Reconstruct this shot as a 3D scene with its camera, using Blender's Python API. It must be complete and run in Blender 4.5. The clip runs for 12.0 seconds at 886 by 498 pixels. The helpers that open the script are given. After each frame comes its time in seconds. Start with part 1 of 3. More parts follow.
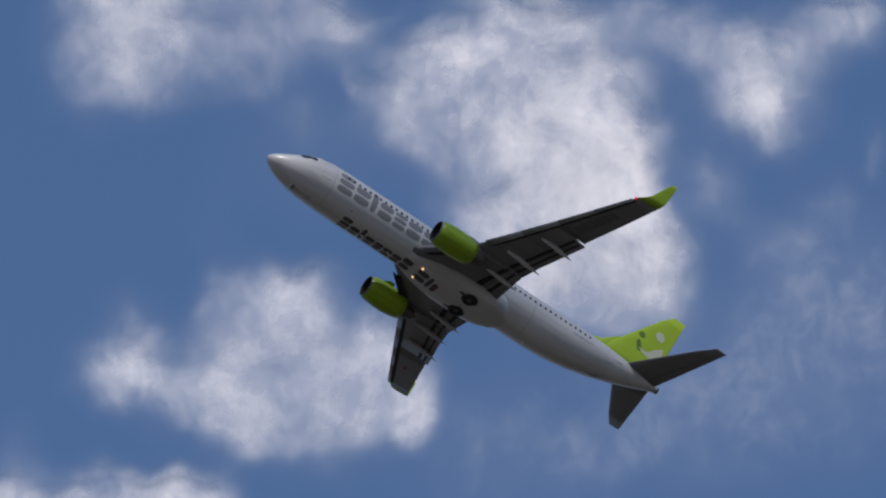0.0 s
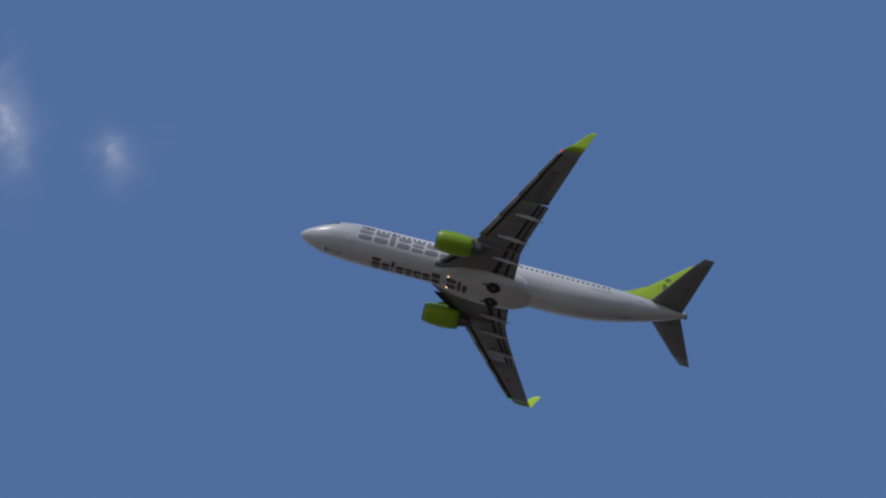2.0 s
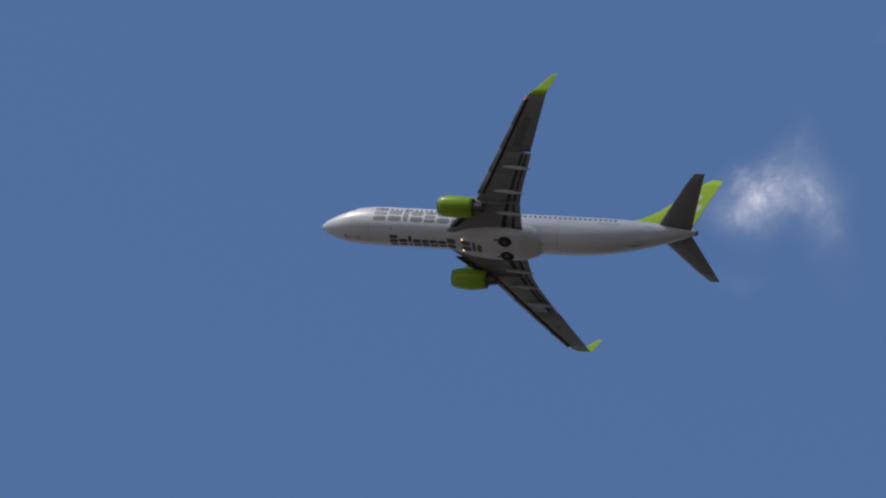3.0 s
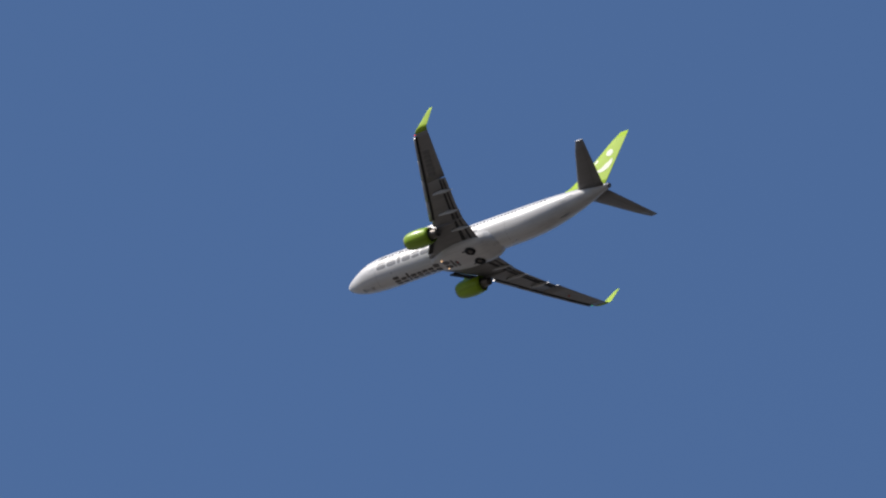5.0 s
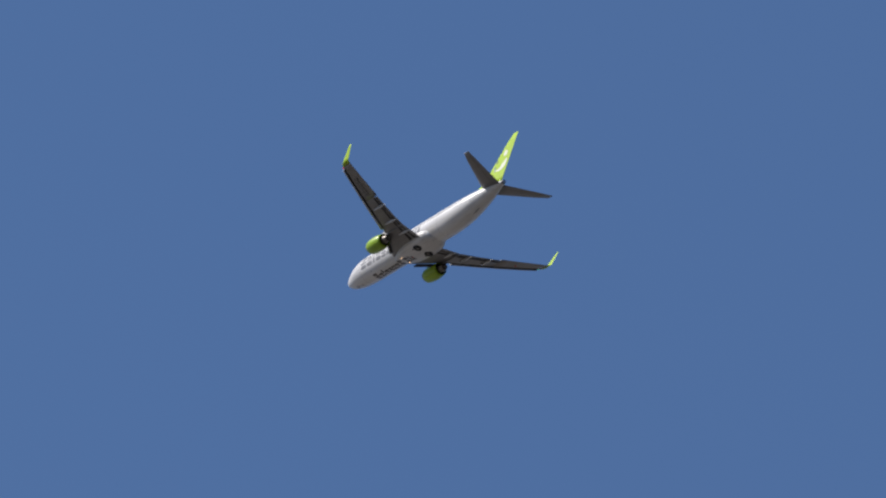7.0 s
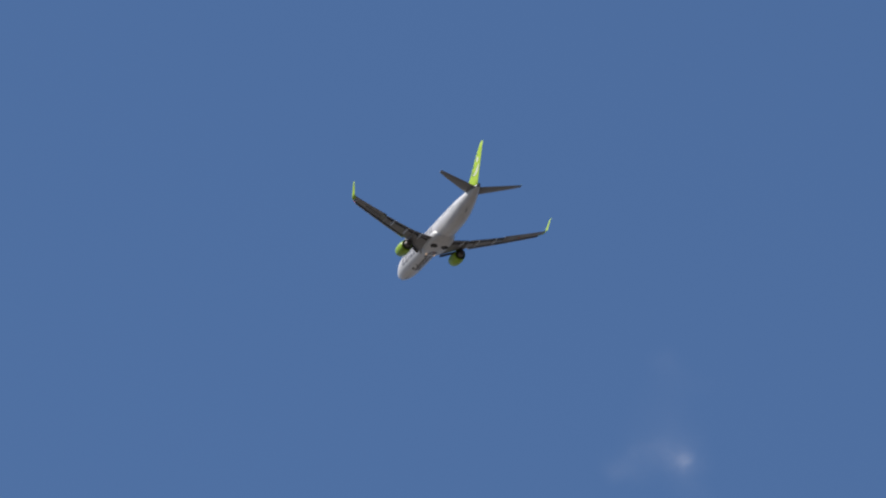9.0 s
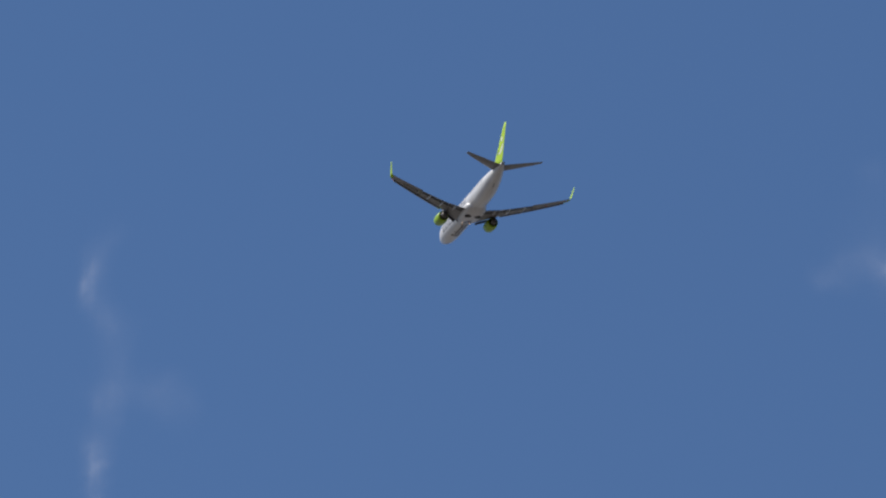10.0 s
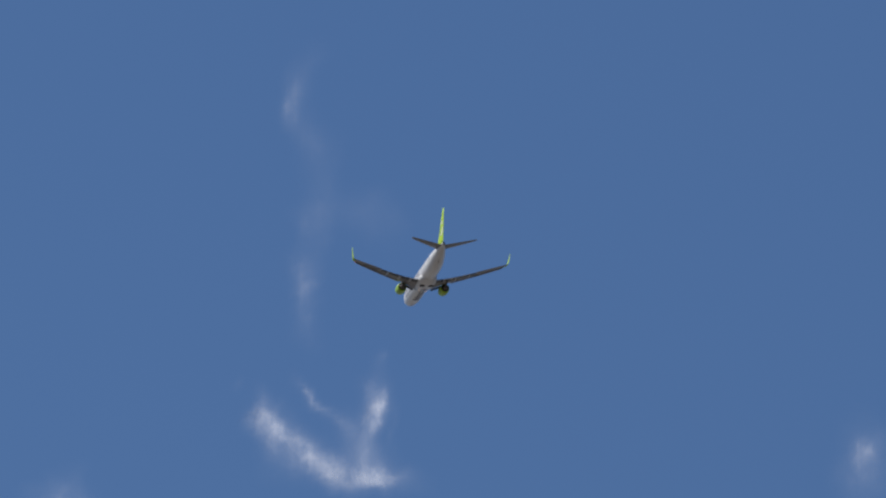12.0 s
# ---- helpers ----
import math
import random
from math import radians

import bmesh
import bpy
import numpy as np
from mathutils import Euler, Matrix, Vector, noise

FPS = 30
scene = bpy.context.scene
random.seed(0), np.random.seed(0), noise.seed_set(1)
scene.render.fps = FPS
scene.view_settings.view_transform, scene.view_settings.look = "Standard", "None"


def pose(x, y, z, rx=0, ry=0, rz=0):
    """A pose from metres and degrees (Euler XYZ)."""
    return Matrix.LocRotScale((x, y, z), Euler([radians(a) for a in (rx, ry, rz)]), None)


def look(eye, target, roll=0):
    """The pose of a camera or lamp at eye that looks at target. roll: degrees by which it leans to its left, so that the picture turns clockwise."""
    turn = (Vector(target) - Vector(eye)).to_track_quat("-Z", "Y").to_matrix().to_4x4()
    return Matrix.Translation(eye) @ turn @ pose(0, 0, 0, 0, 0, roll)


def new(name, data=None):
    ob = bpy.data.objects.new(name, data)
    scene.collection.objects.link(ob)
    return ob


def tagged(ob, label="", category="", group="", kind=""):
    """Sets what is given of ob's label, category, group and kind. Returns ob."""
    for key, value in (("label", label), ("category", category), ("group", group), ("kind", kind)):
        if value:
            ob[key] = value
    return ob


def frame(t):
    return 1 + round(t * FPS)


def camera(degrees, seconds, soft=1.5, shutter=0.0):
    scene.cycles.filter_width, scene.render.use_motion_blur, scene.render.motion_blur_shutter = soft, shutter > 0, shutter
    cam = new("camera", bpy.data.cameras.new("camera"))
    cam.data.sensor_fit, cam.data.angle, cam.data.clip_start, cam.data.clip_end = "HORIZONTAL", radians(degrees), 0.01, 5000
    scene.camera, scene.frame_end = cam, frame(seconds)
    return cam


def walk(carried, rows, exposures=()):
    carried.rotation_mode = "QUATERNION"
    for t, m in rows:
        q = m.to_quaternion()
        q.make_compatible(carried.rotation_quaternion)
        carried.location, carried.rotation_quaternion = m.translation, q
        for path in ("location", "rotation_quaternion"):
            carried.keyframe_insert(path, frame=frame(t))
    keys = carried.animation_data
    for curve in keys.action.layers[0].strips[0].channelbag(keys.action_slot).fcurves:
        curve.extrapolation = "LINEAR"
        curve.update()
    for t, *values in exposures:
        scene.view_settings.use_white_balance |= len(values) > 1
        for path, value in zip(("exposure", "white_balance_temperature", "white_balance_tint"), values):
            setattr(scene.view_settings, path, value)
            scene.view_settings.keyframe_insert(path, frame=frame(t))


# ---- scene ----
# ---- the camera: a fixed stand on the ground, panning after the aircraft ----
cam = camera(12.17, 12.0, soft=2.2)
PAN = [(0, -37.141, 39.632, -0.61), (0.25, -33.64, 40.72, -0.42), (0.5, -29.794, 41.898, -0.05), (1, -22.672, 44.457, 1.42), (1.5, -14.850, 46.888, 1.51), (2, -7.054, 48.799, 0.47),
    (2.5, 2.379, 49.015, -0.73), (3, 10.236, 49.659, -0.77), (3.2, 13.815, 49.643, -0.65), (4.8, 36.208, 47.320, 0.51), (5, 37.995, 46.607, 0.51), (5.5, 41.992, 45.382, 0.54),
    (6, 46.928, 43.916, -1.30), (6.5, 50.513, 42.356, -1.56), (7, 53.698, 40.567, -1.95), (7.2, 54.680, 40.183, -1.76), (8.8, 62.602, 35.610, 1.78), (9, 63.106, 35.159, 2.36),
    (9.5, 64.989, 34.142, 1.92), (10, 66.601, 32.557, 0.05), (10.5, 67.336, 31.707, 0.22), (11, 68.352, 31.040, 0.29), (11.5, 69.111, 30.525, 0.49), (12, 69.902, 29.982, 0.25)]
walk(cam, [(t, pose(0, 0, 1.6, 90 + tilt, 0, pan) @ pose(0, 0, 0, 0, 0, -roll)) for t, pan, tilt, roll in PAN],
     exposures=[(0, -0.07, 6600, 12), (0.6, -0.10, 6600, 12), (1.2, 0.08, 6600, 12), (3, 0.16, 6600, 12), (5, 0.03, 6500, 12), (7, 0.06, 6450, 12), (9.5, -0.02, 6350, 11), (12, -0.11, 6300, 10)])

# ---- daylight ----
SUN = Vector((-0.35, -0.60, 0.72)).normalized()
world = bpy.data.worlds.new("sky")
scene.world = world
world.use_nodes = True
wn = world.node_tree
sky = wn.nodes.new("ShaderNodeTexSky")
sky.sky_type = "NISHITA"
sky.sun_disc = False
sky.sun_elevation = math.asin(SUN.z)
sky.sun_rotation = math.atan2(SUN.x, SUN.y)
sky.air_density, sky.dust_density, sky.ozone_density = 1.0, 0.0, 1.6
rich = wn.nodes.new("ShaderNodeHueSaturation")
rich.inputs["Saturation"].default_value = 1.16
wn.links.new(sky.outputs[0], rich.inputs["Color"])
even = wn.nodes.new("ShaderNodeMix")
even.data_type = "RGBA"
even.inputs["Factor"].default_value = 0.68
even.inputs["B"].default_value = (0.79, 1.55, 3.40, 1)
wn.links.new(rich.outputs[0], even.inputs["A"])
wn.links.new(even.outputs["Result"], wn.nodes["Background"].inputs[0])
wn.nodes["Background"].inputs[1].default_value = 0.10
lamp = bpy.data.lights.new("sun", "SUN")
lamp.energy, lamp.angle, lamp.color = 4.9, radians(0.53), (1.0, 0.95, 0.88)
new("sun", lamp).matrix_world = look((0, 0, 900), Vector((0, 0, 900)) - SUN)


# ---- materials ----
def material(name, colour, rough=0.5, metal=0.0, coat=0.0, grain=0.06, dirt=0.0, scale=1.0, glow=0.0, bump=0.0, shine=0.5):
    """Paint or metal with fine and coarse variation, and streaks of dirt along the thing's length."""
    m = bpy.data.materials.new(name)
    m.use_nodes = True
    n, l = m.node_tree.nodes, m.node_tree.links
    b = n["Principled BSDF"]
    b.inputs["Roughness"].default_value = rough
    b.inputs["Metallic"].default_value = metal
    b.inputs["Specular IOR Level"].default_value = shine
    b.inputs["Coat Weight"].default_value = coat
    b.inputs["Coat Roughness"].default_value = 0.22
    co = n.new("ShaderNodeTexCoord")
    fine, coarse, streak = (n.new("ShaderNodeTexNoise") for _ in range(3))
    fine.inputs["Scale"].default_value, fine.inputs["Detail"].default_value = 6 * scale, 6
    coarse.inputs["Scale"].default_value, coarse.inputs["Detail"].default_value = 0.45 * scale, 4
    stretch = n.new("ShaderNodeMapping")
    stretch.inputs["Scale"].default_value = (0.12, 2.2, 2.2)
    streak.inputs["Scale"].default_value, streak.inputs["Detail"].default_value = 1.0 * scale, 5
    l.new(co.outputs["Object"], fine.inputs["Vector"])
    l.new(co.outputs["Object"], coarse.inputs["Vector"])
    l.new(co.outputs["Object"], stretch.inputs["Vector"])
    l.new(stretch.outputs[0], streak.inputs["Vector"])
    add = n.new("ShaderNodeMath")
    add.operation = "ADD"
    l.new(fine.outputs[0], add.inputs[0])
    l.new(coarse.outputs[0], add.inputs[1])
    vary = n.new("ShaderNodeMapRange")
    vary.inputs[1].default_value, vary.inputs[2].default_value = 0.6, 1.4
    vary.inputs[3].default_value, vary.inputs[4].default_value = 1 - grain, 1 + grain
    l.new(add.outputs[0], vary.inputs[0])
    soil = n.new("ShaderNodeMapRange")
    soil.inputs[1].default_value, soil.inputs[2].default_value = 0.45, 0.75
    soil.inputs[3].default_value, soil.inputs[4].default_value = 1.0, 1.0 - dirt
    l.new(streak.outputs[0], soil.inputs[0])
    mul = n.new("ShaderNodeMath")
    mul.operation = "MULTIPLY"
    l.new(vary.outputs[0], mul.inputs[0])
    l.new(soil.outputs[0], mul.inputs[1])
    tint = n.new("ShaderNodeVectorMath")
    tint.operation = "SCALE"
    tint.inputs[0].default_value = colour
    l.new(mul.outputs[0], tint.inputs["Scale"])
    l.new(tint.outputs[0], b.inputs["Base Color"])
    if glow:
        b.inputs["Emission Color"].default_value = (*colour, 1)
        b.inputs["Emission Strength"].default_value = glow
    if bump:
        bn = n.new("ShaderNodeBump")
        bn.inputs["Strength"].default_value, bn.inputs["Distance"].default_value = bump, 0.02
        l.new(fine.outputs[0], bn.inputs["Height"])
        l.new(bn.outputs[0], b.inputs["Normal"])
    return m


WHITE = material("white_gloss_paint", (0.72, 0.71, 0.70), 0.40, coat=0.3, grain=0.05, dirt=0.18)
BELLY = material("white_belly_paint", (0.66, 0.65, 0.64), 0.42, coat=0.2, grain=0.06, dirt=0.22)
GREEN = material("lime_green_paint", (0.40, 0.57, 0.055), 0.5, coat=0.0, shine=0.07, grain=0.04, dirt=0.05)
EMBLEM = material("faded_white_emblem_paint", (0.62, 0.65, 0.48), 0.5, shine=0.3, grain=0.05)
FAIRING = material("light_fairing_paint", (0.52, 0.51, 0.50), 0.35, coat=0.4, grain=0.04, dirt=0.1)
SLAT = material("bare_slat_paint", (0.36, 0.36, 0.365), 0.45, coat=0.1, grain=0.06, dirt=0.15)
# GREEN darkened for the nacelles: their shade is in the colour and streak strength
NACELLE = material("shaded_lime_green_paint", (0.31, 0.48, 0.022), 0.42, coat=0.22, shine=0.3, grain=0.08, dirt=0.3)
CABIN = material("cabin_window_glass", (0.045, 0.047, 0.052), 0.25, coat=0.2, grain=0.05)
GREY = material("grey_wing_paint", (0.235, 0.228, 0.225), 0.45, coat=0.1, grain=0.07, dirt=0.18)
PALE = material("pale_grey_paint", (0.52, 0.52, 0.52), 0.42, coat=0.2, grain=0.05, dirt=0.12)
# dark grey that holds the shade under the tailplane
TAILGREY = material("shaded_grey_tail_paint", (0.23, 0.225, 0.225), 0.45, grain=0.06, dirt=0.1)
# near-black: the shade of gaps and openings is put into the colour
DARK = material("dark_cavity_shade", (0.025, 0.025, 0.027), 0.7, grain=0.2)
METAL = material("dull_intake_metal", (0.22, 0.22, 0.225), 0.55, metal=0.3, grain=0.05)
HOT = material("heat_stained_metal", (0.16, 0.145, 0.13), 0.45, metal=0.7, grain=0.15)
# fan blades darkened, intake shade put into the metal's colour
FAN = material("dark_fan_metal", (0.035, 0.035, 0.04), 0.5, metal=0.3, grain=0.1)
RUBBER = material("tyre_rubber", (0.02, 0.02, 0.021), 0.85, grain=0.15, bump=0.2)
GLASS = material("dark_window_glass", (0.02, 0.022, 0.028), 0.2, coat=0.2, grain=0.02)
SILVER = material("silver_grey_marking", (0.255, 0.255, 0.265), 0.45, grain=0.06)
INK = material("charcoal_marking", (0.105, 0.095, 0.092), 0.45, grain=0.06)
LEAF = material("deep_green_marking", (0.12, 0.22, 0.02), 0.4, grain=0.05)
FADED = material("faded_marking", (0.15, 0.15, 0.15), 0.5, grain=0.1)
SEAM = material("panel_seam", (0.30, 0.30, 0.30), 0.6, grain=0.1)
WARM = material("warm_landing_lamp", (1.0, 0.62, 0.32), 0.3, glow=1.5)
RED = material("red_position_lamp", (1.0, 0.05, 0.03), 0.3, glow=0.5)
LIME = material("green_position_lamp", (0.05, 0.9, 0.25), 0.3, glow=0.2)
REDINK = material("red_marking", (0.45, 0.04, 0.03), 0.5)


# ---- mesh helpers ----
def part(name, bm, mat, parent, label="", smooth=True):
    bmesh.ops.recalc_face_normals(bm, faces=bm.faces)
    me = bpy.data.meshes.new(name)
    for f in bm.faces:
        f.smooth = smooth and len(f.verts) < 7
    bm.to_mesh(me)
    bm.free()
    me.materials.append(mat)
    ob = new(name, me)
    ob.parent = parent
    return tagged(ob, label)


def loft(rings, closed=True, caps=True, bm=None):
    """A skin over rings of equally many points."""
    bm = bm or bmesh.new()
    vs = [[bm.verts.new(p) for p in r] for r in rings]
    for a, b in zip(vs, vs[1:]):
        n = len(a)
        for i in range(n if closed else n - 1):
            j = (i + 1) % n
            bm.faces.new((a[i], a[j], b[j], b[i]))
    if caps:
        bm.faces.new(vs[0])
        bm.faces.new(vs[-1][::-1])
    return bm


def X(s):
    """Length behind the nose tip, as the aircraft's own x."""
    return 19.5 - s


def mix(table, v):
    """Piecewise linear table lookup with several columns."""
    for a, b in zip(table, table[1:]):
        if v <= b[0]:
            k = max(0.0, (v - a[0]) / (b[0] - a[0]))
            return [p + (q - p) * k for p, q in zip(a[1:], b[1:])]
    return list(table[-1][1:])


# length, half width, top, bottom
HULL = [(0, 0.02, -0.53, -0.57), (0.06, 0.17, -0.39, -0.72), (0.2, 0.34, -0.23, -0.89), (0.5, 0.59, 0.0, -1.10),
        (1.0, 0.88, 0.28, -1.35), (1.6, 1.15, 0.60, -1.55), (2.2, 1.36, 0.96, -1.70), (2.9, 1.57, 1.40, -1.82),
        (3.7, 1.71, 1.70, -1.90), (5.0, 1.84, 1.92, -1.97), (6.5, 1.88, 2.00, -2.01), (10, 1.88, 2.0, -2.01),
        (14, 1.88, 2.0, -2.01), (18, 1.88, 2.0, -2.01), (22, 1.88, 2.0, -2.01), (24.5, 1.88, 2.0, -2.0),
        (26.0, 1.87, 2.0, -2.0), (28, 1.83, 2.0, -1.86), (30, 1.71, 1.99, -1.52), (32, 1.49, 1.96, -1.02), (34, 1.17, 1.89, -0.40),
        (36, 0.78, 1.78, 0.36), (37.3, 0.46, 1.68, 0.92), (38.0, 0.30, 1.60, 1.12)]


def hull_at(s):
    return mix(HULL, s)


def skin(s, a, out=0.0):
    """The hull's point at length s and angle a (degrees from straight down, port positive)."""
    w, top, bot = hull_at(s)
    c, h = (top + bot) / 2, (top - bot) / 2
    a = radians(a)
    return Vector((X(s), (w + out) * math.sin(a), c - (h + out) * math.cos(a)))


def hull_ring(s, n=48):
    return [skin(s, 360 * i / n) for i in range(n)]


def smooth_steps(table, n):
    """Lengths at which to lay rings, denser where the table is."""
    out = []
    for a, b in zip(table, table[1:]):
        out += [a[0] + (b[0] - a[0]) * k / n for k in range(n)]
    return out + [table[-1][0]]


def on_skin(s0, s1, a0, a1, out=0.006, ns=4, na=4, taper=0.0, corner=0.25):
    """A thin plate that follows the hull: rounded corners, a few millimetres proud."""
    bm = bmesh.new()
    def pt(u, v, o):
        # rounded rectangle: pull the corners in
        k = 1 - corner * max(0, abs(2 * u - 1) - 0.4) / 0.6 * max(0, abs(2 * v - 1) - 0.4) / 0.6
        uu, vv = 0.5 + (u - 0.5) * k, 0.5 + (v - 0.5) * k
        return skin(s0 + (s1 - s0) * (uu + taper * (vv - 0.5)), a0 + (a1 - a0) * vv, o)
    grid = [[bm.verts.new(pt(i / ns, j / na, out)) for j in range(na + 1)] for i in range(ns + 1)]
    for i in range(ns):
        for j in range(na):
            bm.faces.new((grid[i][j], grid[i + 1][j], grid[i + 1][j + 1], grid[i][j + 1]))
    edge = [e for e in bm.edges if e.is_boundary]
    ext = bmesh.ops.extrude_edge_only(bm, edges=edge)
    for v in (v for v in ext["geom"] if isinstance(v, bmesh.types.BMVert)):
        v.co -= Vector((0, v.co.y, v.co.z)).normalized() * (out + 0.01)
    return bm


def foil(n=14, thick=0.12, camber=0.015, start=0.0, stop=1.0):
    """An aerofoil outline, as (chord, height) from the upper rear round the nose to the lower rear."""
    def at(c):
        return 5 * thick * (0.2969 * c ** 0.5 - 0.126 * c - 0.3516 * c * c + 0.2843 * c ** 3 - 0.1015 * c ** 4) + 0.0015
    cs = [start + (stop - start) * 0.5 * (1 - math.cos(math.pi * i / n)) for i in range(n + 1)]
    mid = lambda c: camber * 4 * c * (1 - c)
    return [(c, mid(c) + at(c)) for c in reversed(cs)] + [(c, mid(c) - at(c)) for c in cs[1 if start == 0 else 0:]]


def wing_section(s, y, z, chord, outline, tilt=0.0, lean=0.0):
    """An outline set at leading edge (s, y, z); tilt pitches it, lean turns its thickness from up to inboard."""
    ca, sa, cl, sl = math.cos(radians(tilt)), math.sin(radians(tilt)), math.cos(radians(lean)), math.sin(radians(lean))
    out = []
    for c, h in outline:
        u, w = (c * ca + h * sa) * chord, (h * ca - c * sa) * chord
        out.append(Vector((X(s + u), y - w * sl, z + w * cl)))
    return out


def mirror(ring, side):
    return ring if side > 0 else [Vector((p.x, -p.y, p.z)) for p in ring]


def revolve(profile, n, centre, squash=None, fat=1.0):
    """Rings round an axis along x; profile: (length, radius)."""
    out = []
    for s, r in profile:
        ring = []
        for i in range(n):
            a = 2 * math.pi * i / n
            dy, dz = r * fat * math.sin(a), r * fat * math.cos(a)
            if squash and dz < 0:
                dz *= squash(s)
            ring.append(Vector((X(s), centre[1] + dy, centre[2] + dz)))
        out.append(ring)
    return out


# ---- ground ----
def make_ground():
    """Unseen ground, dark then pale further along the flight, to vary the belly's light."""
    m = material("bounce_ground", (1, 1, 1), 0.9, grain=0.3, scale=0.02)
    n, l = m.node_tree.nodes, m.node_tree.links
    co, ground_xyz, edge_noise = n.new("ShaderNodeTexCoord"), n.new("ShaderNodeSeparateXYZ"), n.new("ShaderNodeTexNoise")
    edge_noise.inputs["Scale"].default_value = 0.004
    l.new(co.outputs["Object"], ground_xyz.inputs[0])
    l.new(co.outputs["Object"], edge_noise.inputs["Vector"])
    bent = n.new("ShaderNodeMath")
    bent.operation, bent.inputs[1].default_value = "MULTIPLY_ADD", 150
    l.new(edge_noise.outputs[0], bent.inputs[0])
    l.new(ground_xyz.outputs["X"], bent.inputs[2])
    bounce_mask = n.new("ShaderNodeMapRange")
    bounce_mask.inputs[1].default_value, bounce_mask.inputs[2].default_value = -300, -430
    l.new(bent.outputs[0], bounce_mask.inputs[0])
    mixed = n.new("ShaderNodeMix")
    mixed.data_type = "RGBA"
    mixed.inputs["A"].default_value, mixed.inputs["B"].default_value = (0.022, 0.020, 0.017, 1), (0.15, 0.13, 0.108, 1)
    l.new(bounce_mask.outputs[0], mixed.inputs["Factor"])
    tint = [k for k in n if k.type == "VECT_MATH"][0]
    l.new(mixed.outputs["Result"], tint.inputs[0])
    bm = bmesh.new()
    bmesh.ops.create_circle(bm, cap_ends=True, segments=96, radius=4600)
    ob = part("ground", bm, m, None, smooth=False)
    tagged(ob, "unseen flat ground, dark then pale, added to vary the light from below", "ground", kind="structure")


make_ground()


# ---- the aircraft ----
def wing_line(y):
    """Leading edge, trailing edge and height of the wing at span y."""
    lead = 13.9 + (y - 1.88) * 2.8 / 2.95 if y < 4.83 else 16.7 + (y - 4.83) * 6.45 / 12.05
    trail = 21.0 + (y - 1.88) * 0.15 / 3.62 if y < 5.5 else 21.15 + (y - 5.5) * 3.8 / 11.38
    d = y - 1.88
    return lead, trail, -1.22 + 0.127 * d + 0.0033 * d * d


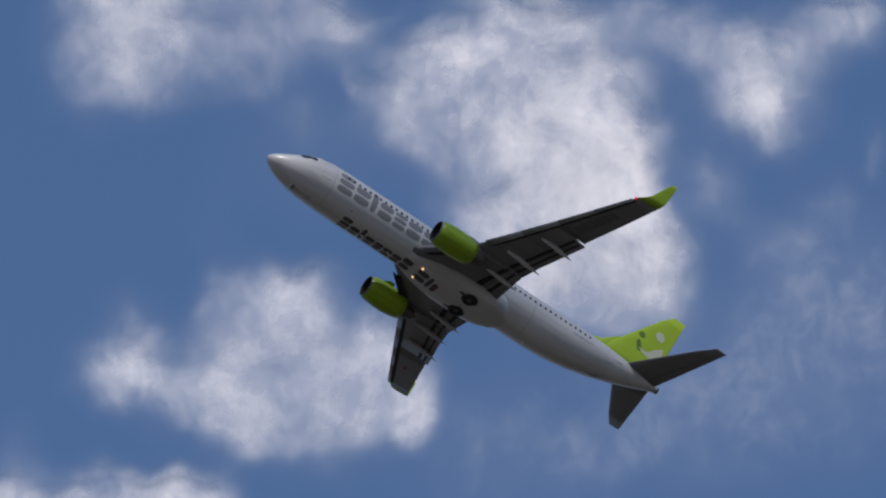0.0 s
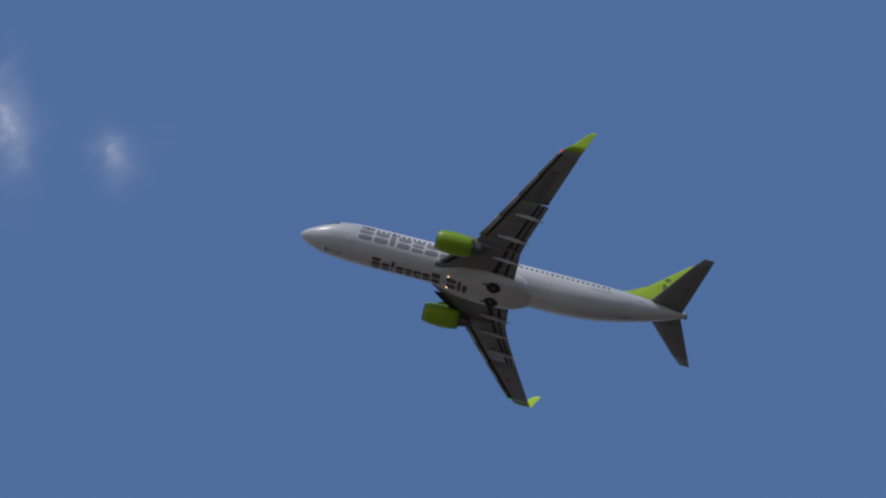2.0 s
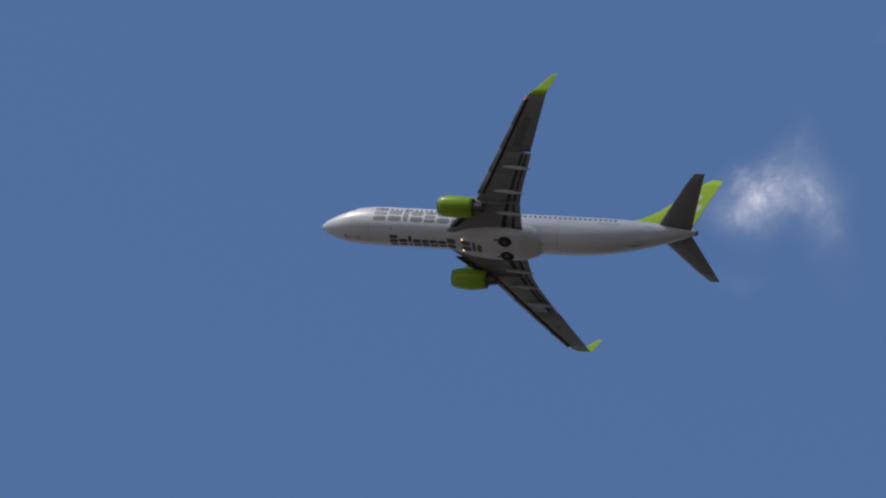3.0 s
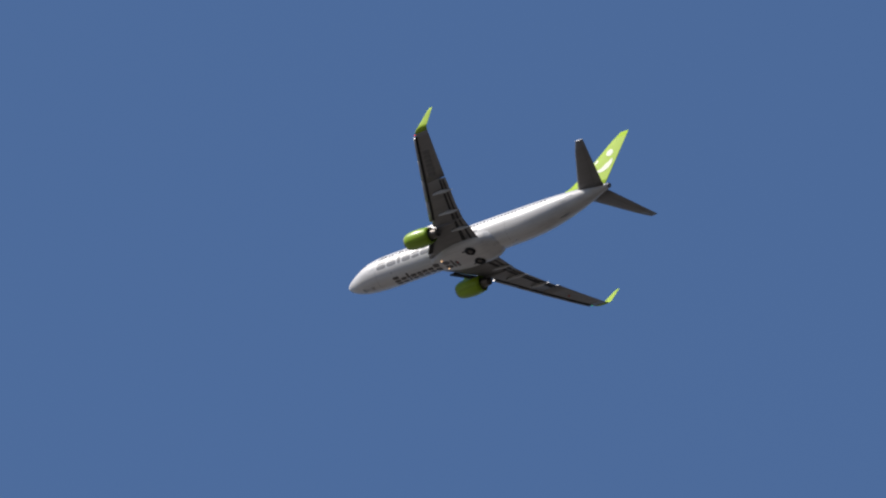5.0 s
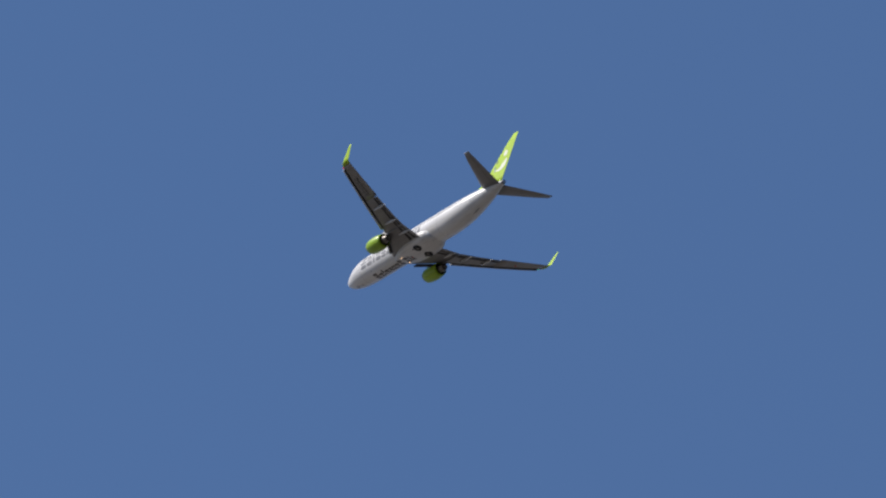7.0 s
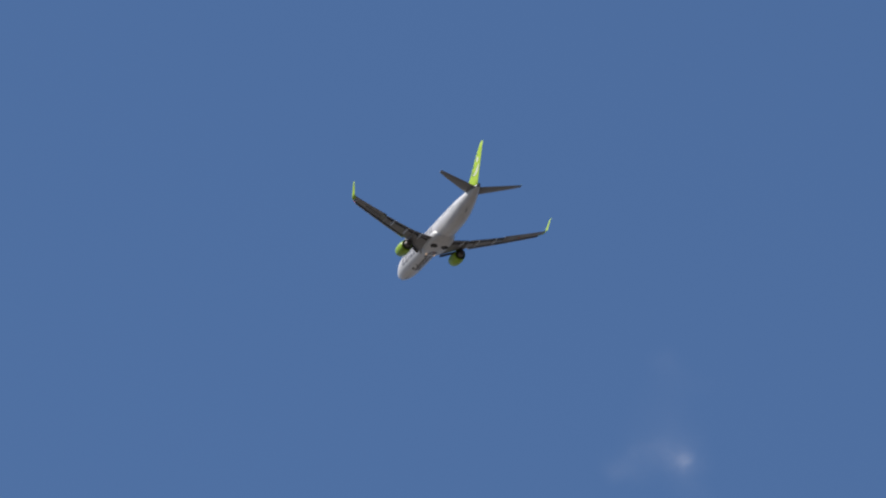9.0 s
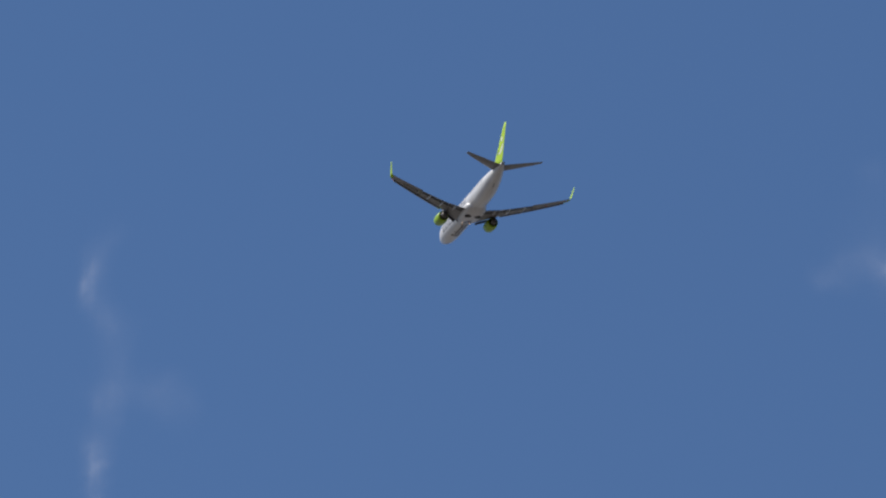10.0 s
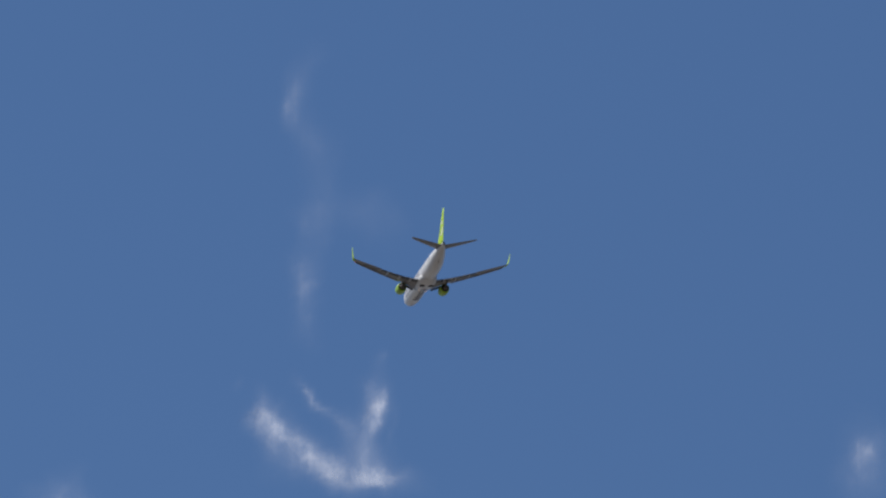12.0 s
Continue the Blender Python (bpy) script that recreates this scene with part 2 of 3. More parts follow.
def make_wing(plane, side):
    word = "port" if side > 0 else "starboard"
    FL = 10.7
    spans = [1.2, 1.88, 2.6, 3.4, 4.2, 4.83, 5.5, 6.5, 8.0, 9.4, FL]
    rings = []
    for y in spans:
        a, b, z = wing_line(y)
        thick = 0.145 - 0.045 * min(1, y / 12)
        rings.append(mirror(wing_section(a, y, z, b - a, foil(14, thick, stop=0.74), 0.8), side))
    wing = part("wing", loft(rings), GREY, plane, "grey wing with dark strip for the slat gap's shade, seen from below")
    rings = []
    for y in (FL + 0.004, 12, 13.5, 15, 16.2, 16.88):
        a, b, z = wing_line(y)
        thick = 0.145 - 0.045 * min(1, y / 12)
        rings.append(mirror(wing_section(a, y, z, b - a, foil(14, thick), 0.8), side))
    part("outer_panel", loft(rings), GREY, wing)
    # blended winglet
    rings = []
    a, b, z = wing_line(16.88)
    for k in range(11):
        t = k / 10
        lean = 74 * min(1, t / 0.35)
        bend = min(t, 0.35)
        y = 16.885 + 0.50 * math.sin(radians(90 * bend / 0.35)) + 0.35 * max(0, t - 0.35) / 0.65
        h = z + 0.34 * (1 - math.cos(radians(90 * bend / 0.35))) + 1.98 * max(0, t - 0.35) / 0.65
        lead = a + 2.12 * t ** 0.98
        trail = b + (25.78 - b) * t
        if k == 10:
            lead += 0.12
        rings.append(mirror(wing_section(lead, y, h, trail - lead, foil(10, 0.085, 0.0), 0, lean), side))
    part("winglet", loft(rings), GREEN, wing, "lime green blended winglet")
    # slats: a nose shell drawn forward and down; dark strip paints the gap's shade
    for y0, y1 in ((5.9, 8.5), (8.54, 11.2), (11.24, 13.8), (13.84, 16.5)):
        rings, gap = [], []
        for y in (y0, (y0 + y1) / 2, y1):
            a, b, z = wing_line(y)
            c = b - a
            line = foil(10, 0.125, stop=0.13)
            rings.append(mirror(wing_section(a - 0.26, y, z - 0.15, c, line, -3), side))
            gap.append(mirror([Vector((X(a + u * c), y, z - 0.045 * c - w)) for u, w in ((-0.02, 0.0), (0.15, 0.016), (0.15, -0.05), (-0.02, -0.05))], side))
        part("slat", loft(rings), SLAT, wing)
        part("slat_gap_shade", loft(gap), DARK, wing, smooth=False)
    # inboard leading-edge flap, whole in the near-black colour
    rings = []
    for y in (2.05, 3.0, 4.2):
        a, b, z = wing_line(y)
        rings.append(mirror([Vector((X(a + u), y, z - 0.25 - w)) for u, w in ((-0.22, 0.08), (-0.05, 0.42), (0.60, 0.26), (0.56, 0.14), (0.05, 0.15))], side))
    part("krueger_flap", loft(rings), DARK, wing, smooth=False)
    # flaps in two spans, each with a fore and an aft element
    for y0, y1 in ((1.95, 5.0), (5.02, FL - 0.01)):
        for f0, f1, drop, tilt, back in ((0.70, 0.875, 0.10, 5, 0.0), (0.85, 1.03, 0.17, 11, 0.06)):
            rings = []
            for y in (y0, (2 * y0 + y1) / 3, (y0 + 2 * y1) / 3, y1):
                a, b, z = wing_line(y)
                c = b - a
                k = min(1.0, 3.2 / c + 0.35)
                rings.append(mirror(wing_section(a + c * f0 + back * k, y, z - 0.012 * c - drop * k, c * (f1 - f0) * 1.02,
                                                 foil(8, 0.16, 0.02), tilt), side))
            part("flap", loft(rings), GREY, wing)
        # dark strip painting the shade in the cove ahead of the flap
        rings = []
        for y in (y0, (y0 + y1) / 2, y1):
            a, b, z = wing_line(y)
            c = b - a
            rings.append(mirror([Vector((X(a + u * c), y, z - v * c)) for u, v in ((0.70, 0.030), (0.758, 0.028), (0.758, 0.0), (0.70, 0.0))], side))
        part("flap_cove_shade", loft(rings), DARK, wing, smooth=False)
        # dark bars under the flaps, standing in for shade in the slots
        for f0, f1, deep in ((0.712, 0.785, 0.10), (0.876, 0.925, 0.17)):
            rings = []
            for y in (y0 + 0.1, (y0 + y1) / 2, y1 - 0.1):
                a, b, z = wing_line(y)
                c = b - a
                k = min(1.0, 3.2 / c + 0.35)
                rings.append(mirror([Vector((X(a + u * c), y, z - v)) for u, v in ((f0, 0.026 * c + deep * k + 0.06), (f1, 0.026 * c + deep * k + 0.07), (f1, 0.08), (f0, 0.08))], side))
            part("flap_slot_shade", loft(rings), DARK, wing, smooth=False)
    # ailerons' joint
    rings = []
    for y in (11.0, 14.6):
        a, b, z = wing_line(y)
        c = b - a
        rings.append(mirror([Vector((X(a + u * c), y, z - v * c - 0.006)) for u, v in ((0.735, 0.033), (0.75, 0.032), (0.75, 0.0), (0.735, 0.0))], side))
    part("aileron_seam", loft(rings), SEAM, wing, smooth=False)
    # canoe fairings over the flap tracks
    for y, length in ((3.85, 3.0), (6.35, 3.3), (9.15, 3.0)):
        a, b, z = wing_line(y)
        end = b + 0.68
        rings = []
        for k in range(13):
            t = k / 12
            r = 0.21 * max(0.03, math.sin(math.pi * min(1, t * 0.62 + 0.1)) ** 0.8 * (1 - max(0, t - 0.55) / 0.47))
            s = end - length + length * t
            cz = z - 0.04 * (b - a) - 0.16 - 0.40 * max(0, t - 0.35)
            rings.append(mirror([Vector((X(s), y + r * 0.75 * math.sin(2 * math.pi * i / 12), cz + r * 1.35 * math.cos(2 * math.pi * i / 12))) for i in range(12)], side))
        part("flap_track_fairing", loft(rings), FAIRING, wing)
    # position lamp at the tip
    a, b, z = wing_line(16.7)
    bm = bmesh.new()
    bmesh.ops.create_uvsphere(bm, u_segments=10, v_segments=6, radius=0.09)
    for v in bm.verts:
        v.co = Vector((v.co.x * 1.6 + X(a - 0.02), v.co.y + side * 16.72, v.co.z + z))
    part("position_lamp", bm, RED if side > 0 else LIME, wing, "small glowing position lamp")
    # underside marks
    if side > 0:
        for k in range(6):
            rings = []
            for y in (11.35 + 0.56 * k, 11.35 + 0.56 * k + 0.40):
                a, b, z = wing_line(y)
                c = b - a
                rings.append([Vector((X(a + u * c), y, z - v * c)) for u, v in ((0.30, 0.062), (0.62, 0.058), (0.62, 0.02), (0.30, 0.02))])
            part("marking_bar", loft(rings), FADED, wing, smooth=False)
    else:
        a, b, z = wing_line(13.3)
        bm = bmesh.new()
        bmesh.ops.create_cone(bm, cap_ends=True, segments=14, radius1=0.16, radius2=0.16, depth=0.06,
                              matrix=Matrix.Translation((X(a + 0.45 * (b - a)), -13.3, z - 0.05 * (b - a))))
        part("round_mark", bm, REDINK, wing, smooth=False)
    return wing


def make_engine(plane, side):
    cy, cz = 4.83 * side, -1.86
    flat = lambda s: 0.92 if s < 15 else 0.97
    eng = part("engine", loft(revolve([(13.32, 0.84), (13.40, 0.90), (13.6, 0.965), (14.0, 1.03), (14.6, 1.07), (15.2, 1.07), (15.8, 1.02),
                                       (16.3, 0.95), (16.75, 0.86), (16.75, 0.80), (16.2, 0.80)], 40, (0, cy, cz), flat, 1.05), caps=False),
               NACELLE, plane, "lime green engine nacelle")
    part("intake_lip", loft(revolve([(13.34, 0.855), (13.26, 0.84), (13.21, 0.822), (13.22, 0.808), (13.26, 0.797)],
                                    40, (0, cy, cz), flat, 1.05), caps=False), METAL, eng, "bare metal intake lip")
    # throat and fan blades near-black: the recess's shade is in their colour
    part("intake_throat", loft(caps=False, rings=revolve([(13.255, 0.796), (13.6, 0.785), (14.1, 0.79), (14.15, 0.1)], 32, (0, cy, cz), flat, 1.05)), DARK, eng)
    part("spinner", loft(revolve([(13.75, 0.02), (13.9, 0.12), (14.16, 0.24)], 20, (0, cy, cz))), HOT, eng)
    for i in range(24):
        bm = bmesh.new()
        bmesh.ops.create_cube(bm, size=1)
        q = Matrix.Translation((X(14.08), cy, cz)) @ Matrix.Rotation(radians(15 * i), 4, "X")
        for v in bm.verts:
            v.co = q @ Vector((v.co.x * 0.05 + v.co.y * 0.05, v.co.y * 0.11, 0.46 + v.co.z * 0.46))
        part("fan_blade", bm, FAN, eng, smooth=False)
    part("core_nozzle", loft(revolve([(16.3, 0.62), (16.9, 0.58), (17.5, 0.47), (17.75, 0.42), (17.75, 0.38), (17.2, 0.38)], 28, (0, cy, cz)), caps=False),
         HOT, eng, "dark heat-stained core nozzle")
    part("exhaust_plug", loft(revolve([(17.0, 0.36), (17.75, 0.24), (18.2, 0.03)], 20, (0, cy, cz))), HOT, eng)
    part("bypass_shadow_ring", loft(revolve([(16.3, 0.79), (16.32, 0.6)], 28, (0, cy, cz)), caps=False), DARK, eng)
    # pylon
    rings = []
    for s, z0, z1, w in ((14.6, -0.78, -0.72, 0.04), (15.4, -0.80, -0.52, 0.17), (16.4, -0.98, -0.45, 0.21), (17.6, -1.32, -0.6, 0.20), (18.8, -1.28, -0.8, 0.13), (20.0, -1.12, -0.9, 0.03)):
        rings.append([Vector((X(s), cy + dy, z)) for dy, z in ((-w, z0), (w, z0), (w * 0.9, z1), (-w * 0.9, z1))])
    part("pylon", loft(rings), GREY, eng, smooth=False)
    # vortex strake on the inboard shoulder
    d = -side
    bm = loft([[Vector((X(s), cy + d * r * math.sin(0.85) * k, cz + r * math.cos(0.85) * k)) for s, k in ((14.1, 0.99), (15.2, 0.99), (15.15, top), (14.7, top))]
               for r, top in ((1.05, 1.28), (1.07, 1.28))])
    part("strake", bm, NACELLE, eng, smooth=False)
    return eng


def make_tail(plane):
    # fin: sections stacked upward, thickness across y
    rings = []
    for k in range(9):
        t = k / 8
        z = 1.7 + (9.16 - 1.7) * t
        lead = 31.65 + (37.78 - 31.65) * t
        trail = 37.35 + (39.2 - 37.35) * t
        if k == 8:
            lead += 0.25
        c = trail - lead
        rings.append([Vector((X(lead + u * c), h * c, z)) for u, h in foil(12, 0.105 - 0.02 * t, 0.0)])
    fin = part("fin", loft(rings), GREEN, plane, "lime green tail fin with round emblem shapes")
    rings = []
    for s, z, w in ((29.0, 2.01, 0.03), (30.0, 2.22, 0.10), (31.0, 2.52, 0.17), (32.1, 2.95, 0.22), (33.6, 4.2, 0.12)):
        rings.append([Vector((X(s), w, 1.75)), Vector((X(s), w * 0.7, (1.9 + z) / 2)), Vector((X(s), 0.012, z)), Vector((X(s), -0.012, z)),
                      Vector((X(s), -w * 0.7, (1.9 + z) / 2)), Vector((X(s), -w, 1.75))])
    part("dorsal_fin", loft(rings), GREEN, fin)

    def fin_half(s, z):
        t = (z - 1.7) / 7.46
        lead, trail = 31.65 + 6.13 * t, 37.35 + 1.85 * t
        c, u = trail - lead, (s - lead) / (trail - lead)
        u = min(0.99, max(0.01, u))
        th = 0.105 - 0.02 * t
        return c * 5 * th * (0.2969 * u ** 0.5 - 0.126 * u - 0.3516 * u * u + 0.2843 * u ** 3 - 0.1015 * u ** 4)

    def emblem(name, shape, mat, side, label):
        """A thin plate on the fin's face from an outline in (length, height)."""
        bm = bmesh.new()
        top = [bm.verts.new((X(s), side * (fin_half(s, z) + 0.018), z)) for s, z in shape]
        low = [bm.verts.new((X(s), side * (fin_half(s, z) - 0.03), z)) for s, z in shape]
        n = len(shape)
        mid = bm.verts.new((sum(v.co.x for v in top) / n, sum(v.co.y for v in top) / n, sum(v.co.z for v in top) / n))
        h = n // 2
        for i in range(h - 1):
            j = n - 1 - i
            bm.faces.new((top[i], top[i + 1], top[j - 1], top[j])) if j - 1 != i + 1 else None
        bm.verts.remove(mid)
        for i in range(n):
            bm.faces.new((top[i], low[i], low[(i + 1) % n], top[(i + 1) % n]))
        part(name, bm, mat, fin, label, smooth=False)

    def oval(s, z, a, b, turn, n=24):
        c, d = math.cos(radians(turn)), math.sin(radians(turn))
        pts = [(a * math.cos(2 * math.pi * (i + 0.5) / n), b * math.sin(2 * math.pi * (i + 0.5) / n)) for i in range(n)]
        return [(s + p * c - q * d, z + p * d + q * c) for p, q in pts]

    def crescent(s, z, r, a0, a1, w, n=14):
        outer = [(s + r * math.cos(radians(a0 + (a1 - a0) * i / n)), z + r * math.sin(radians(a0 + (a1 - a0) * i / n))) for i in range(n + 1)]
        inner = []
        for i in range(n, -1, -1):
            k = i / n
            rr = r - w * math.sin(math.pi * (0.04 + 0.92 * k)) ** 0.8 * (0.35 + 0.65 * k) * 1.3
            inner.append((s + rr * math.cos(radians(a0 + (a1 - a0) * k)), z + rr * math.sin(radians(a0 + (a1 - a0) * k))))
        return outer + inner

    for side in (1, -1):
        emblem("white_disc", oval(37.15, 6.40, 0.44, 0.48, 0), EMBLEM, side, "white disc of the emblem")
        emblem("white_crescent", crescent(36.35, 5.15, 1.42, 228, 372, 0.9), EMBLEM, side, "white crescent of the emblem")
        emblem("green_leaf", oval(35.35, 4.35, 0.24, 0.58, 12), LEAF, side, "dark green leaf shape of the emblem")
        emblem("green_disc", oval(35.45, 5.55, 0.30, 0.32, 0), LEAF, side, "dark green disc of the emblem")
    for side in (1, -1):
        rings = []
        for k in range(6):
            t = k / 5
            y = 0.35 + (7.15 - 0.35) * t
            lead, trail = 33.95 + (38.3 - 33.95) * t, 37.55 + (39.46 - 37.55) * t
            if k == 5:
                lead += 0.15
            rings.append(mirror(wing_section(lead, y, 1.22 + 0.88 * t, trail - lead, foil(10, 0.10 - 0.02 * t, -0.005)), side))
        stab = part("tailplane", loft(rings), TAILGREY, plane, "horizontal tailplane, dark grey with underside shade in its colour")
        rings = []
        for t in (0.1, 0.97):
            y = 0.35 + 6.8 * t
            lead, trail = 33.95 + 4.35 * t, 37.55 + 1.91 * t
            c = trail - lead
            rings.append(mirror([Vector((X(lead + u * c), y, 1.22 + 0.88 * t - v * c)) for u, v in ((0.70, 0.040), (0.715, 0.039), (0.715, 0.0), (0.70, 0.0))], side))
        part("elevator_seam", loft(rings), FADED, stab, smooth=False)


def flank_spot(side):
    """Places on the hull's flank, by length and angle."""
    return lambda s, a, out: skin(s, side * a, out)


def belly_spot(s, a, out):
    """Places on the belly, by length and angle."""
    y = 1.95 * math.sin(radians(a))
    return Vector((X(s), y, keel_z(s, y) - 2 * out))


def rounded(u, v, w, h, n, power):
    """An outline with rounded corners, as points round (u, v)."""
    out = []
    for i in range(n):
        a = 2 * math.pi * i / n
        c, d = math.cos(a), math.sin(a)
        out.append((u + w / 2 * math.copysign(abs(c) ** (2 / power), c), v + h / 2 * math.copysign(abs(d) ** (2 / power), d)))
    return out


def sign_plate(spot, s, a, w, h, power=3.4, n=28):
    """A plain rounded plate on the skin, a few millimetres proud."""
    bm = bmesh.new()
    edge = rounded(0, 0, w, h, n, power)
    rings = [[bm.verts.new(spot(s + w / 2 + p * k, a + h / 2 + q * k, out)) for p, q in edge]
             for k, out in ((1.0, -0.01), (1.0, 0.006), (0.66, 0.006), (0.33, 0.006), (0.02, 0.006))]
    for r0, r1 in zip(rings, rings[1:]):
        for i in range(n):
            bm.faces.new((r0[i], r0[(i + 1) % n], r1[(i + 1) % n], r1[i]))
    bm.faces.new(rings[-1])
    return bm


STACKS = {"triple": ((0.0, 0.29), (0.36, 0.64), (0.71, 1.0)), "double": ((0.0, 0.44), (0.55, 1.0)), "single": ((0.0, 1.0),), "gap": ()}


def title(plane, start, signs, low, full, spot, mat):
    """A row of plain signs, each a stack of one to three rounded bars."""
    s = start
    for kind, wide, high in signs:
        w, h = wide * (0.70 if kind == "single" else 0.88), full * high
        for p, q in STACKS[kind]:
            part("title_bar", sign_plate(spot, s, low + p * h, w, (q - p) * h), mat, plane, smooth=False)
        s += wide


FLANK = (("triple", 1.55, 1.0), ("double", 1.55, 0.75), ("single", 0.75, 1.0), ("double", 1.45, 0.75), ("triple", 1.3, 0.75), ("double", 1.5, 0.75), ("double", 1.5, 0.75),
         ("double", 1.6, 0.95), ("gap", 0.7, 0), ("double", 1.75, 0.95), ("single", 0.75, 0.95), ("single", 1.0, 0.75))
BELLY_ROW = (("triple", 1.0, 1.0), ("double", 0.95, 0.72), ("single", 0.5, 1.0), ("double", 0.9, 0.72), ("triple", 0.82, 0.72), ("double", 0.9, 0.72), ("double", 0.9, 0.72),
             ("double", 1.0, 0.95), ("gap", 0.5, 0), ("double", 1.15, 0.95), ("single", 0.5, 0.95), ("single", 0.66, 0.72))


def signs_on_side(plane, side):
    title(plane, 5.6, FLANK, 62, 52, flank_spot(side), SILVER)


def signs_on_belly(plane):
    title(plane, 7.4, BELLY_ROW, -21, 41, belly_spot, INK)


KEEL = [(12.0, 0.3, -1.85), (13.2, 1.0, -1.96), (14.6, 1.6, -2.08), (15.9, 1.96, -2.26), (17.5, 2.12, -2.40), (20.0, 2.12, -2.42), (21.0, 2.08, -2.37), (21.8, 1.90, -2.22), (22.6, 1.5, -2.08), (23.2, 0.9, -1.98)]


def keel_z(s, y):
    """Height of the belly (hull or wing-root fairing, whichever is lower) at length s and span y."""
    w, top, bot = hull_at(s)
    c, h = (top + bot) / 2, (top - bot) / 2
    z = c - h * math.sqrt(max(0.0, 1 - (y / w) ** 2)) if abs(y) < w else c
    if KEEL[0][0] < s < KEEL[-1][0]:
        kw, kz = mix(KEEL, s)
        if abs(y) < kw:
            z = min(z, -0.9 + (kz + 0.9) * (1 - (abs(y) / kw) ** 3.2) ** (1 / 3.2))
    return z


def belly_plate(s0, s1, a0, a1):
    y0, y1 = 1.95 * math.sin(radians(a0)), 1.95 * math.sin(radians(a1))
    bm = bmesh.new()
    n = 4
    low = [[bm.verts.new((X(s0 + (s1 - s0) * i / n), y0 + (y1 - y0) * j / n, keel_z(s0 + (s1 - s0) * i / n, y0 + (y1 - y0) * j / n) - 0.012)) for j in range(n + 1)] for i in range(n + 1)]
    for i in range(n):
        for j in range(n):
            bm.faces.new((low[i][j], low[i + 1][j], low[i + 1][j + 1], low[i][j + 1]))
    ext = bmesh.ops.extrude_edge_only(bm, edges=[e for e in bm.edges if e.is_boundary])
    for v in (v for v in ext["geom"] if isinstance(v, bmesh.types.BMVert)):
        v.co.z += 0.04
    return bm


def make_aircraft():
    plane = new("airliner")
    tagged(plane, "white twin-engine jet airliner with lime green tail, engines and winglets, climbing", "airplane")
    part("fuselage", loft([hull_ring(s) for s in smooth_steps(HULL, 2)]), WHITE, plane, "white fuselage with grey title bars")
    # wing-root fairing under the hull
    rings = []
    for s in smooth_steps(KEEL, 3):
        w, z = mix(KEEL, s)
        ring = []
        for i in range(33):
            a = math.pi * (i / 32 - 0.5)
            y = w * math.copysign(abs(math.sin(a)) ** (2 / 3.2), a)
            ring.append(Vector((X(s), y, -0.9 + (z + 0.9) * abs(math.cos(a)) ** (2 / 3.2))))
        rings.append(ring)
    fairing = part("belly_fairing", loft(rings, closed=True), BELLY, plane, "white wing-root belly fairing")
    for side in (1, -1):
        make_wing(plane, side)
        make_engine(plane, side)
        signs_on_side(plane, side)
        # wheel lying open in its well
        at = Matrix.Translation((X(19.48), side * 0.89, keel_z(19.48, 0.89)))
        def ring(name, r0, r1, z0, z1, mat, parent, label=""):
            rings = [[at @ Vector((r * math.cos(2 * math.pi * i / 32), r * math.sin(2 * math.pi * i / 32), z)) for i in range(32)]
                     for r, z in ((r0, z0), (r0, z1), ((r0 + r1) / 2, z1 - 0.03), (r1, z1), (r1, z0))]
            return part(name, loft(rings, caps=r0 < 0.02), mat, parent, label)
        # flat dark disc in place of the well's shaded hollow
        well = ring("wheel_well", 0.01, 0.70, 0.03, -0.012, DARK, fairing, "dark open wheel well")
        tyre = ring("wheel", 0.30, 0.56, 0.03, -0.09, RUBBER, fairing, "black tyre folded flat into the belly")
        ring("hub", 0.01, 0.25, 0.03, -0.05, HOT, tyre, "dull grey wheel hub")
        # leg slot running outboard and forward, its shade painted as a dark plate
        bm = loft([[Vector((X(s), side * (0.89 + y), keel_z(s, 0.89 + y) + d)) for s, y in ((18.95, 0.30), (18.45, 0.34), (18.40, 0.16), (18.95, 0.10))] for d in (0.03, -0.016)])
        part("leg_slot_shade", bm, DARK, fairing, smooth=False)
        # landing lamp
        bm = bmesh.new()
        bmesh.ops.create_uvsphere(bm, u_segments=12, v_segments=8, radius=0.08, matrix=Matrix.Translation((X(15.0), side * 0.7, keel_z(15.0, 0.7) - 0.03)))
        part("landing_lamp", bm, WARM, plane, "glowing warm landing lamp")
        # doors, drawn by their seams
        for s0, s1, a0, a1 in ((4.15, 5.0, 72, 118), (32.2, 33.0, 66, 112)):
            for q in ((s0, s0 + 0.03, a0, a1), (s1 - 0.03, s1, a0, a1), (s0, s1, a0, a0 + 1), (s0, s1, a1 - 1, a1)):
                part("door_seam", on_skin(q[0], q[1], side * q[2], side * q[3], 0.003, corner=0), SEAM, plane)
        part("notice_bar", on_skin(28.5, 30.6, side * 86.8, side * 89, 0.004, ns=6, na=1, corner=0), SEAM, plane)
        part("notice_bar", on_skin(33.0, 33.8, side * 82, side * 86, 0.004, ns=2, na=1, corner=0), SEAM, plane)
        part("static_port", on_skin(7.55, 7.68, side * 36, side * 40, 0.005, 2, 2), DARK, plane)
        # flight deck windows
        for s0, s1, a0, a1 in ((1.75, 2.45, 141, 174), (2.2, 2.95, 113, 140), (2.98, 3.45, 111, 132)):
            part("cockpit_window", on_skin(s0, s1, side * a0, side * a1, 0.006, corner=0.12, taper=-0.25), GLASS, plane, "dark cockpit window pane")
    signs_on_belly(plane)
    make_tail(plane)
    # cabin windows
    for side in (1, -1):
        s = 6.2
